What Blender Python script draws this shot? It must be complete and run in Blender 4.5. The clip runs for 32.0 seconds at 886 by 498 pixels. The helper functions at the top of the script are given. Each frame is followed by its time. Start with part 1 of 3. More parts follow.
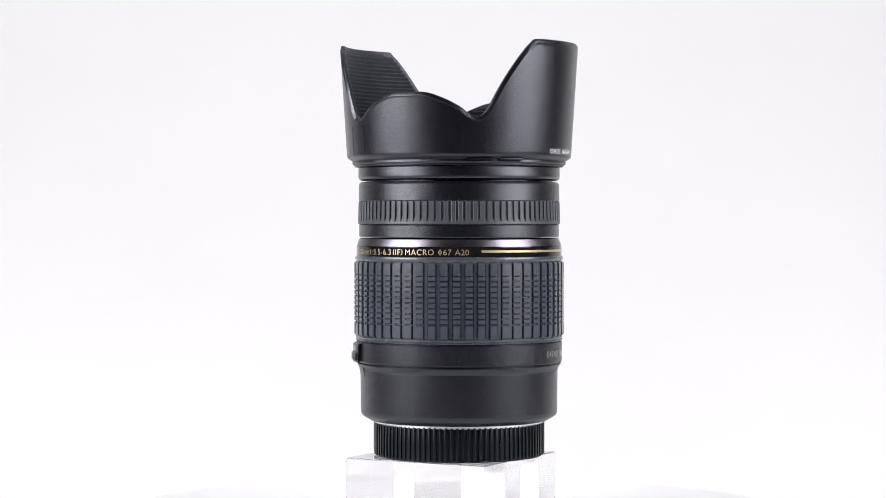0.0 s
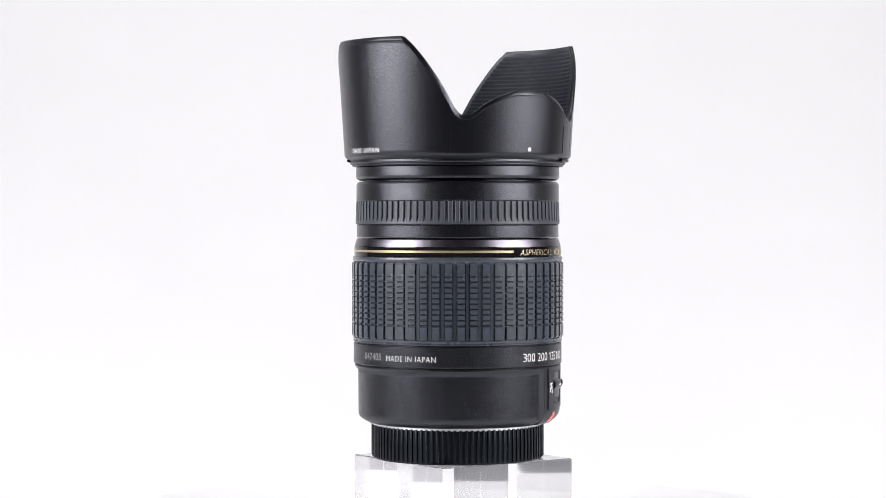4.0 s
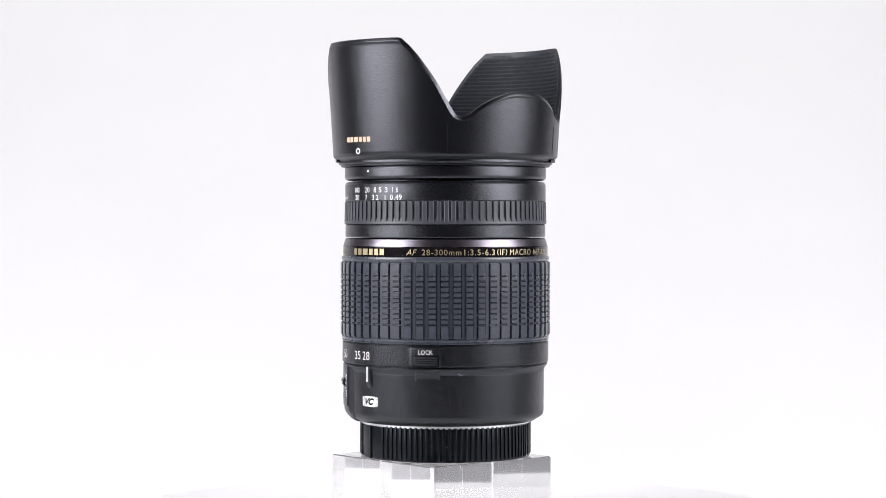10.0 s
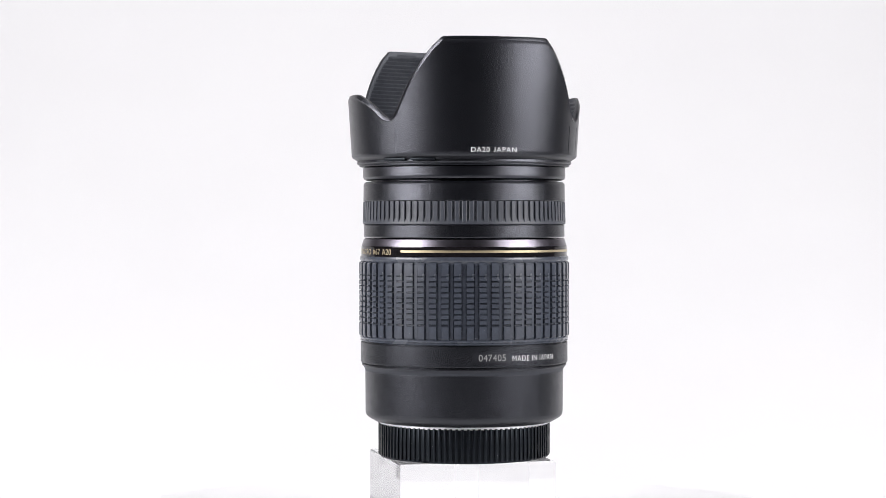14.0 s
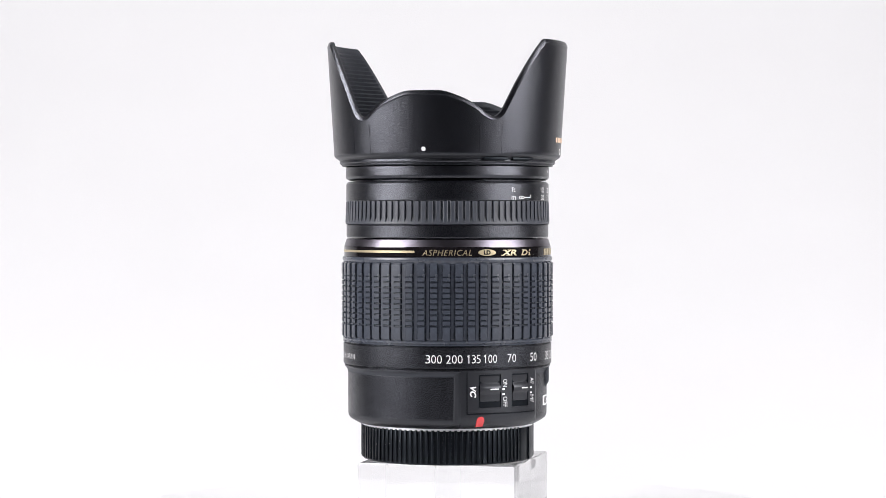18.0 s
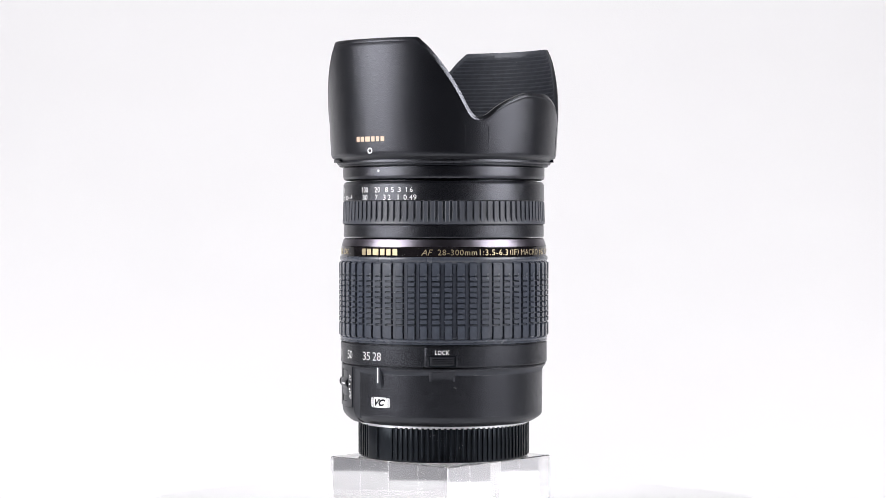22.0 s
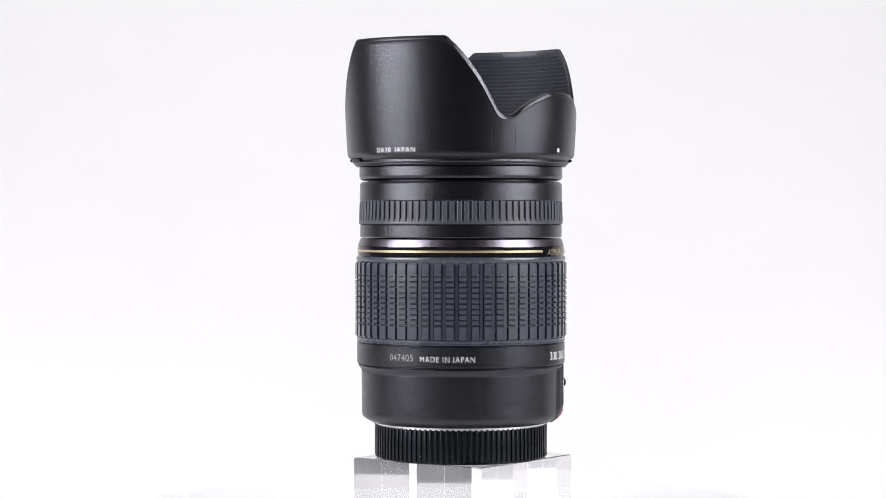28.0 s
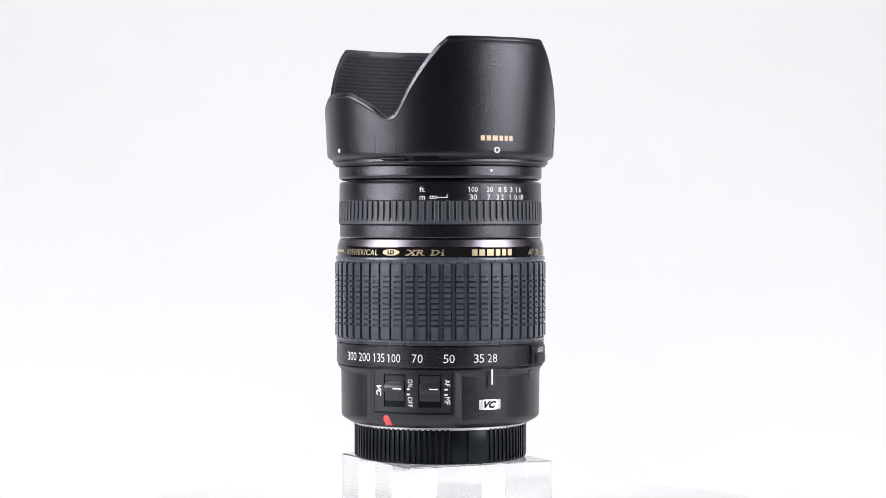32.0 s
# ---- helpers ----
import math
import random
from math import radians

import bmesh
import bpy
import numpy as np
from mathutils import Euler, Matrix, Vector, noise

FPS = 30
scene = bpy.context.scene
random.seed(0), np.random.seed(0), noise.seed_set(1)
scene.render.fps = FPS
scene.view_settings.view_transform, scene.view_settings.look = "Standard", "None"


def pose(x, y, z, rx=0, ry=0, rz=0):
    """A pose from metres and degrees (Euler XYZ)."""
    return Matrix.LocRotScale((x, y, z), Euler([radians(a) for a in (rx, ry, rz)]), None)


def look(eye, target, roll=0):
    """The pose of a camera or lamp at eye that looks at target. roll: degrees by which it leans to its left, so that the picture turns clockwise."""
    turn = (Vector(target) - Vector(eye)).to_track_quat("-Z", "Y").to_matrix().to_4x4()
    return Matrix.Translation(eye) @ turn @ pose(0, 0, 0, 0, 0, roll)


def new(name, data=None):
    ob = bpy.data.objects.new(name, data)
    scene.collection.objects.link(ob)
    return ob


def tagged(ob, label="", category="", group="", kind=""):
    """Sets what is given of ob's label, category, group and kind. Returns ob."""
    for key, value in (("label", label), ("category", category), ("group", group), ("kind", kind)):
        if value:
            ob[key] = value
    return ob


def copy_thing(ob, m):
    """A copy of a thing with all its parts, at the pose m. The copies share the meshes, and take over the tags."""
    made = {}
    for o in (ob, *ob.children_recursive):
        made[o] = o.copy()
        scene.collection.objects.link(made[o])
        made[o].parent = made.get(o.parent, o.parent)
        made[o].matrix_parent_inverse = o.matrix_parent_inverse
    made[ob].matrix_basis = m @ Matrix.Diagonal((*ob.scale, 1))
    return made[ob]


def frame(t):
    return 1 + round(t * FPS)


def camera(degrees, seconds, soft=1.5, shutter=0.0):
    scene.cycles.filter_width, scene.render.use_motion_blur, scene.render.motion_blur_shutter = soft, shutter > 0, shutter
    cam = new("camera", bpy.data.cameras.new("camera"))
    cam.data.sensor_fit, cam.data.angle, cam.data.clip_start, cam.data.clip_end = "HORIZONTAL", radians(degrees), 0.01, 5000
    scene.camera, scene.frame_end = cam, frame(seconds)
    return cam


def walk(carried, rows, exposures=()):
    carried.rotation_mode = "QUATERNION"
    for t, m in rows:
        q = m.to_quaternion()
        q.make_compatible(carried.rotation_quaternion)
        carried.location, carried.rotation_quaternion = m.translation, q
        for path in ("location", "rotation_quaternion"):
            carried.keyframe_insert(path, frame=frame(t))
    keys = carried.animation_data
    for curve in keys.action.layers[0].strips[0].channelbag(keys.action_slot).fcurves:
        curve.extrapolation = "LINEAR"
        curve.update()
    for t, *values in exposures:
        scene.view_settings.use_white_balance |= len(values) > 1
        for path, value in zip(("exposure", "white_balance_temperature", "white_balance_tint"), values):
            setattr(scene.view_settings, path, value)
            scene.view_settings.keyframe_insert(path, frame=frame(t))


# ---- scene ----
# ---- camera: it stands still, a little above the block ----
EYE_Z = 0.1381
cam = camera(22.195, 32.0, soft=0.85)
CAM_POSE = Matrix.Translation((0, -0.8394, EYE_Z)) @ pose(0, 0, 0, 90 - 0.8136, 0, 0.2262)
walk(cam, [(0.0, CAM_POSE), (32.0, CAM_POSE)])

# the platter turns clockwise, seen from above, once in 12.327 s
TURN = -29.2046  # degrees a second
MM = 0.001

# ---- light: two softboxes before the thing, one overhead, one on the backdrop ----
world = bpy.data.worlds.new("studio")
scene.world = world
world.use_nodes = True
world.node_tree.nodes["Background"].inputs[0].default_value = (0.9, 0.92, 1.0, 1)
world.node_tree.nodes["Background"].inputs[1].default_value = 0.02


def softbox(name, eye, target, width, height, watts, colour=(1, 0.985, 1.0)):
    data = bpy.data.lights.new(name, "AREA")
    data.shape, data.size, data.size_y = "RECTANGLE", width, height
    data.energy, data.color = watts, colour
    ob = new(name, data)
    ob.matrix_world = look(eye, target)
    return ob


softbox("softbox_west", (-0.73, -0.32, 0.435), (0, 0, 0.165), 0.58, 0.52, 11.6, (1, 0.985, 1.02))
softbox("softbox_east", (0.73, -0.32, 0.435), (0, 0, 0.165), 0.58, 0.52, 10.2, (1, 0.985, 1.02))
softbox("softbox_top", (0, 0.05, 1.25), (0, 0.1, 0), 1.1, 0.7, 0.5)
softbox("backdrop_light", (0, 0.25, 1.55), (0, 1.1, 0.75), 2.2, 0.4, 11.7)
scene.view_settings.exposure = 0.0


# ---- materials ----
def material(name, colour, rough=0.5, metal=0.0, grain=None, bump=None, vary=0.0, rough_vary=0.0, spec=0.5, coat=0.0, fleck=None, tint=None):
    """grain: noise scale of the tone; bump: (scale, height in metres, strength); fleck: (noise scale, least and most gloss) of crinkle paint."""
    m = bpy.data.materials.new(name)
    m.use_nodes = True
    nt = m.node_tree
    b = nt.nodes["Principled BSDF"]
    b.inputs["Base Color"].default_value = (*colour, 1)
    b.inputs["Roughness"].default_value = rough
    b.inputs["Metallic"].default_value = metal
    b.inputs["Specular IOR Level"].default_value = spec
    b.inputs["Coat Weight"].default_value = coat
    b.inputs["Coat Roughness"].default_value = 0.08
    coords = nt.nodes.new("ShaderNodeTexCoord")

    def noise_node(scale, detail=3.0):
        n = nt.nodes.new("ShaderNodeTexNoise")
        n.inputs["Scale"].default_value, n.inputs["Detail"].default_value = scale, detail
        nt.links.new(coords.outputs["Object"], n.inputs["Vector"])
        return n

    if grain:
        n = noise_node(grain)
        ramp = nt.nodes.new("ShaderNodeMapRange")
        ramp.inputs["From Min"].default_value, ramp.inputs["From Max"].default_value = 0.3, 0.7
        ramp.inputs["To Min"].default_value, ramp.inputs["To Max"].default_value = 1 - vary, 1 + vary
        nt.links.new(n.outputs["Fac"], ramp.inputs["Value"])
        mul = nt.nodes.new("ShaderNodeMix")
        mul.data_type, mul.blend_type = "RGBA", "MULTIPLY"
        mul.inputs["Factor"].default_value = 1
        mul.inputs[6].default_value = (*colour, 1)
        nt.links.new(ramp.outputs["Result"], mul.inputs[7])
        nt.links.new(mul.outputs[2], b.inputs["Base Color"])
        if rough_vary:
            wear = noise_node(grain * 0.13, 4)
            rr = nt.nodes.new("ShaderNodeMapRange")
            rr.inputs["From Min"].default_value, rr.inputs["From Max"].default_value = 0.3, 0.7
            rr.inputs["To Min"].default_value, rr.inputs["To Max"].default_value = rough - rough_vary, rough + rough_vary
            nt.links.new(wear.outputs["Fac"], rr.inputs["Value"])
            nt.links.new(rr.outputs["Result"], b.inputs["Roughness"])
    if tint:
        b.inputs["Specular Tint"].default_value = (*tint, 1)
    if fleck:
        n = noise_node(fleck[0], 1.0)
        fr = nt.nodes.new("ShaderNodeMapRange")
        fr.inputs["From Min"].default_value, fr.inputs["From Max"].default_value = 0.36, 0.64
        fr.inputs["To Min"].default_value, fr.inputs["To Max"].default_value = fleck[1], fleck[2]
        nt.links.new(n.outputs["Fac"], fr.inputs["Value"])
        nt.links.new(fr.outputs["Result"], b.inputs["Specular IOR Level"])
    if bump:
        n = noise_node(bump[0], 2.0)
        bp = nt.nodes.new("ShaderNodeBump")
        bp.inputs["Distance"].default_value, bp.inputs["Strength"].default_value = bump[1], bump[2]
        nt.links.new(n.outputs["Fac"], bp.inputs["Height"])
        nt.links.new(bp.outputs["Normal"], b.inputs["Normal"])
    return m


CRINKLE = material("crinkle_black_plastic", (0.0022, 0.0024, 0.0034), 0.28, grain=3000, vary=0.3, bump=(3000, 0.00007, 1.0), fleck=(3300, 0.4, 1.3), tint=(0.88, 0.90, 1.0))
MATT_CRINKLE = material("fine_crinkle_black_plastic", (0.005, 0.0052, 0.0064), 0.34, grain=2600, vary=0.5, rough_vary=0.05, bump=(3000, 0.00006, 0.9), fleck=(3600, 0.12, 1.05), tint=(0.86, 0.89, 1.0))
SATIN = material("satin_black_plastic", (0.0105, 0.011, 0.0135), 0.40, grain=700, vary=0.15, rough_vary=0.06, bump=(4000, 0.00005, 0.25), tint=(0.9, 0.93, 1.0))
INNER = material("matt_black_plastic", (0.0165, 0.018, 0.0235), 0.5, grain=500, vary=0.2, bump=(3000, 0.00006, 0.3), tint=(0.9, 0.94, 1.0))
RUBBER = material("grey_black_rubber", (0.048, 0.0545, 0.070), 0.26, grain=600, vary=0.14, rough_vary=0.05, bump=(3500, 0.00006, 0.3), spec=0.68)
FOCUS_RUBBER = material("worn_grey_rubber", (0.041, 0.045, 0.056), 0.42, grain=600, vary=0.15, rough_vary=0.06, bump=(3500, 0.00006, 0.3), spec=0.5)
LACQUER = material("black_lacquer", (0.008, 0.007, 0.008), 0.10, grain=300, vary=0.2, spec=0.4)
DARK_METAL = material("dark_violet_metal", (0.145, 0.134, 0.156), 0.31, metal=1.0, grain=400, vary=0.1, rough_vary=0.03)
GOLD = material("gold_print", (0.50, 0.42, 0.27), 0.4, metal=0.75, grain=900, vary=0.1)
COPPER = material("pale_copper_print", (0.72, 0.52, 0.37), 0.5, grain=900, vary=0.08)
WHITE = material("white_print", (0.80, 0.80, 0.80), 0.5, grain=900, vary=0.05)
GREY = material("grey_print", (0.24, 0.24, 0.24), 0.5, grain=900, vary=0.1)
RED = material("red_enamel", (0.72, 0.045, 0.05), 0.25, grain=300, vary=0.1, coat=0.5)
SILVER = material("bright_mount_metal", (0.86, 0.86, 0.88), 0.42, metal=1.0, grain=300, vary=0.05)
SLIDER = material("smooth_black_plastic", (0.015, 0.0155, 0.0185), 0.34, grain=600, vary=0.15, rough_vary=0.04, tint=(0.92, 0.95, 1.0))
CAP = material("glossy_black_plastic", (0.0035, 0.0042, 0.006), 0.34, grain=500, vary=0.3, rough_vary=0.06, bump=(1500, 0.00003, 0.3), spec=0.2, tint=(0.78, 0.9, 1.0))
PLATTER = material("white_platter_plastic", (0.82, 0.817, 0.822), 0.4, grain=40, vary=0.01, rough_vary=0.05)
CLOTH = material("white_backdrop_cloth", (0.79, 0.785, 0.79), 0.9, grain=6, vary=0.012, bump=(900, 0.0003, 0.3), spec=0.1)
ROOM = material("dark_room_paint", (0.04, 0.04, 0.042), 0.8, grain=4, vary=0.15)
TABLE = material("dark_grey_laminate", (0.13, 0.13, 0.138), 0.6, grain=30, vary=0.08, rough_vary=0.05)
DUST = material("pale_dust", (0.6, 0.6, 0.6), 0.9, grain=900, vary=0.2)

ACRYLIC = material("clear_acrylic", (0.998, 0.998, 1.0), 0.03)
_b = ACRYLIC.node_tree.nodes["Principled BSDF"]
_b.inputs["Transmission Weight"].default_value, _b.inputs["IOR"].default_value = 1.0, 1.49


# ---- mesh helpers ----
def finish(ob_name, bm, mat, parent=None, label="", sharp=32):
    bmesh.ops.recalc_face_normals(bm, faces=bm.faces)
    for f in bm.faces:
        f.smooth = True
    lim = radians(sharp)
    for e in bm.edges:
        e.smooth = not (len(e.link_faces) == 2 and e.calc_face_angle(0) > lim)
    me = bpy.data.meshes.new(ob_name)
    bm.to_mesh(me)
    bm.free()
    me.materials.append(mat)
    ob = new(ob_name, me)
    ob.parent = parent
    return tagged(ob, label)


def part(name, bm, mat, parent, label="", sharp=32):
    return finish(name, bm, mat, parent, label, sharp)


def polar(th, r, z):
    a = radians(th)
    return (r * math.cos(a) * MM, r * math.sin(a) * MM, z * MM)


def mesh_from(verts, faces):
    bm = bmesh.new()
    vs = [bm.verts.new(v) for v in verts]
    for f in faces:
        q = [vs[i] for i in f]
        if len(set(q)) > 2:
            try:
                bm.faces.new(q)
            except ValueError:
                pass
    return bm


def lathe(profile, n=256, closed=True):
    """A ring from (radius, height) in millimetres, turned about the axis."""
    held = []
    k = len(profile)
    for j, (r, z) in enumerate(profile):     # long walls keep their edges crisp
        held.append((r, z))
        if j < k - 1 or closed:
            r2, z2 = profile[(j + 1) % k]
            d = math.hypot(r2 - r, z2 - z)
            if d > 1.2:
                held += [(r + (r2 - r) * q, z + (z2 - z) * q) for q in (0.2 / d, 1 - 0.2 / d)]
    profile = held
    verts = [polar(360 * i / n, r, z) for r, z in profile for i in range(n)]
    k = len(profile)
    faces = []
    for j in range(k if closed else k - 1):
        a, b = j * n, ((j + 1) % k) * n
        faces += [(a + i, a + (i + 1) % n, b + (i + 1) % n, b + i) for i in range(n)]
    return mesh_from(verts, faces)


def patch(th0, th1, z0, z1, r0, r1, bevel=0.3, round_corner=0.0):
    """A curved slab that stands on the barrel: foot at r0, top at r1, its rim bevelled. Corner radius in millimetres."""
    w = radians(th1 - th0) * r1
    h = z1 - z0
    rc = min(round_corner, w / 2 - 0.01, h / 2 - 0.01) if round_corner else 0.0

    def outline(inset):
        pts = []
        a, b, c = w / 2 - inset, h / 2 - inset, max(rc - inset, 0.0)
        for cx, cy, s in ((a - c, b - c, 0), (-a + c, b - c, 90), (-a + c, -b + c, 180), (a - c, -b + c, 270)):
            for k in range(5 if rc else 1):
                t = radians(s + (90 * k / 4 if rc else 45))
                pts.append((cx + c * math.cos(t) if rc else cx, cy + c * math.sin(t) if rc else cy))
        dense = []
        for i, p in enumerate(pts):
            q = pts[(i + 1) % len(pts)]
            cuts = max(1, int(abs(q[0] - p[0]) / 0.8)) if not rc else max(1, int(abs(w - 2 * rc) / 0.8)) if i % 5 == 4 and (i // 5) % 2 == 0 else 1
            for k in range(cuts):
                dense.append((p[0] + (q[0] - p[0]) * k / cuts, p[1] + (q[1] - p[1]) * k / cuts))
        return dense

    mid, zc = (th0 + th1) / 2, (z0 + z1) / 2
    loops = []
    for inset, r in ((0, r0), (0, r1 - bevel), (bevel * 0.3, r1 - bevel * 0.3), (bevel, r1)):
        loops.append([polar(mid + math.degrees(x / r1), r, zc + y) for x, y in outline(inset)])
    n = min(len(l) for l in loops)
    verts, faces = [v for l in loops for v in l[:n]], []
    for j in range(len(loops) - 1):
        faces += [(j * n + i, j * n + (i + 1) % n, (j + 1) * n + (i + 1) % n, (j + 1) * n + i) for i in range(n)]
    bm = mesh_from(verts, faces)
    bm.verts.ensure_lookup_table()
    top = [bm.verts[(len(loops) - 1) * n + i] for i in range(n)]
    # the top is cut into strips that follow the curve
    face = bm.faces.new(top)
    if w > 2.5:
        for k in range(1, int(w / 0.9)):
            a = radians(th0 + (th1 - th0) * k / int(w / 0.9))
            bmesh.ops.bisect_plane(bm, geom=[face_ for face_ in bm.faces if len(face_.verts) > 4] + [e for e in bm.edges] + [v for v in bm.verts],
                                   plane_co=(0, 0, 0), plane_no=(-math.sin(a), math.cos(a), 0), dist=1e-7)
    return bm


def draped(th0, th1, zs, radius, foot=1.0, flank=0.0):
    """A curved field whose radius follows radius(z); its two upright flanks fall by foot over flank degrees."""
    n = max(4, int((th1 - th0) / 1.5))
    ths = [th0] + [th0 + flank + (th1 - th0 - 2 * flank) * i / n for i in range(n + 1)] + [th1]
    m = len(ths)
    verts = [polar(a, radius(z) - (foot if i in (0, m - 1) else 0), z) for z in zs for i, a in enumerate(ths)]
    faces = [(j * m + i, j * m + i + 1, (j + 1) * m + i + 1, (j + 1) * m + i) for j in range(len(zs) - 1) for i in range(m - 1)]
    return mesh_from(verts, faces)


def plate(th0, th1, z0, z1, r, thick=0.05):
    """A thin printed bar or plate that follows the curve."""
    n = max(1, int(abs(th1 - th0) / 1.5))
    verts, faces = [], []
    for i in range(n + 1):
        th = th0 + (th1 - th0) * i / n
        verts += [polar(th, r, z0), polar(th, r, z1), polar(th, r + thick, z1), polar(th, r + thick, z0)]
    for i in range(n):
        a, b = 4 * i, 4 * i + 4
        faces += [(a + k, a + (k + 1) % 4, b + (k + 1) % 4, b + k) for k in range(4)]
    faces += [(0, 1, 2, 3), (4 * n, 4 * n + 1, 4 * n + 2, 4 * n + 3)]
    return mesh_from(verts, faces)


def ring_mark(th, z, r, ra, rb, sy=1.0, n=40, thick=0.05):
    """A flat printed ring (rb = 0: a dot), ra across outside, in millimetres."""
    verts, faces = [], []
    for k in range(n):
        c, s = math.cos(2 * math.pi * k / n), math.sin(2 * math.pi * k / n)
        for q, rr in ((ra, r), (ra, r + thick), (rb, r + thick)):
            verts.append(polar(th + math.degrees(q * c / r), rr, z + q * s * sy))
    for k in range(n):
        a, b = 3 * k, 3 * ((k + 1) % n)
        faces += [(a, b, b + 1, a + 1), (a + 1, b + 1, b + 2, a + 2)]
    if rb == 0:
        faces = [f for f in faces if f[0] % 3 == 0] + [tuple(3 * k + 1 for k in range(n))]
    return mesh_from(verts, faces)


def oval(th, z, r, wide, high, thick=0.05, n=24):
    """A filled oval that follows the curve, wide and high as half-axes in millimetres."""
    verts, faces = [], []
    for i in range(n + 1):
        x = -math.cos(math.pi * i / n)
        h = high * math.sqrt(max(0.0, 1 - x * x)) + 0.02
        a = th + math.degrees(wide * x / r)
        verts += [polar(a, r, z - h), polar(a, r, z + h), polar(a, r + thick, z + h), polar(a, r + thick, z - h)]
    for i in range(n):
        a, b = 4 * i, 4 * i + 4
        faces += [(a + k, a + (k + 1) % 4, b + (k + 1) % 4, b + k) for k in range(4)]
    return mesh_from(verts, faces)


def glyphs(words, slant=0.0, bold=0.0):
    """The flat letters of words, as a bmesh."""
    cu = bpy.data.curves.new("words", "FONT")
    cu.body, cu.shear, cu.offset, cu.resolution_u = words, slant, bold, 3
    cu.space_character = 1.12 if len(words) > 3 else 1.0
    ob = bpy.data.objects.new("words", cu)
    scene.collection.objects.link(ob)
    bpy.context.view_layer.update()
    me = bpy.data.meshes.new_from_object(ob.evaluated_get(bpy.context.evaluated_depsgraph_get()))
    bpy.data.objects.remove(ob)
    bpy.data.curves.remove(cu)
    bm = bmesh.new()
    bm.from_mesh(me)
    bpy.data.meshes.remove(me)
    bmesh.ops.triangulate(bm, faces=bm.faces)
    seen = set()
    for v in bm.verts:          # letters that hang below the line are lifted onto it
        if v in seen:
            continue
        island, todo = [], [v]
        while todo:
            u = todo.pop()
            if u not in seen:
                seen.add(u)
                island.append(u)
                todo += [e.other_vert(u) for e in u.link_edges]
        low, high = min(u.co.y for u in island), max(u.co.y for u in island)
        if low < -0.05:
            for u in island:
                u.co.y = (u.co.y - low) * high / (high - low)
    return bm


def lettering(name, words, th0, th1, z0, z1, r, mat, parent, label="", slant=0.0, down=False, bold=0.0, thick=0.05):
    """Words printed round the barrel, filling the given angles and heights. down: they read from top to bottom."""
    def place(bm, a, b, low=0.0, high=1.0):
        xs, ys = [v.co.x for v in bm.verts], [v.co.y for v in bm.verts]
        x0, x1, y0, y1 = min(xs), max(xs), min(ys), max(ys)
        for v in bm.verts:
            u, w = a + (b - a) * (v.co.x - x0) / (x1 - x0), low + (high - low) * (v.co.y - y0) / (y1 - y0)
            if down:
                u, w = w, 1 - u
            v.co = polar(th0 + (th1 - th0) * u, r + thick, z0 + (z1 - z0) * w)

    if len(words) > 1 and all(c in "0123456789." for c in words):
        # figures keep one width each, the figure one stands slim in its place
        widths = [0.5 if c == "." else 1.0 for c in words]
        total, at = sum(widths) - 0.16, 0.0
        bm = bmesh.new()
        for c, w in zip(words, widths):
            g = glyphs(c, slant, bold)
            a, b = (at + 0.30, at + 0.56) if c == "1" else (at + 0.1, at + 0.3) if c == "." else (at, at + 0.84)
            place(g, a / total, b / total, 0.0, 0.15 if c == "." else 1.0)
            if c == "1":
                bmesh.ops.delete(g, geom=list(g.verts), context="VERTS")
                bar = [(0.30, 0, 0), (0.52, 0, 0), (0.52, 1, 0), (0.40, 1, 0), (0.08, 0.86, 0), (0.08, 0.74, 0), (0.30, 0.80, 0)]
                vs = [g.verts.new(polar(th0 + (th1 - th0) * (at + x) / total, r + thick, z0 + (z1 - z0) * y)) for x, y, _ in bar]
                for f in ((0, 1, 2, 6), (2, 3, 6), (3, 4, 5, 6)):
                    g.faces.new([vs[k] for k in f])
            tmp = bpy.data.meshes.new("figure")
            g.to_mesh(tmp)
            g.free()
            bm.from_mesh(tmp)
            bpy.data.meshes.remove(tmp)
            at += w
    else:
        bm = glyphs(words, slant, bold)
        place(bm, 0.0, 1.0)
    bm.normal_update()
    return finish(name, bm, mat, parent, label)


def around(name, mesh_ob, angles, parent):
    """Copies of a part turned about the axis, sharing its mesh."""
    for a in angles:
        o = new(name, mesh_ob.data)
        o.parent = parent
        o.rotation_euler = (0, 0, radians(a))


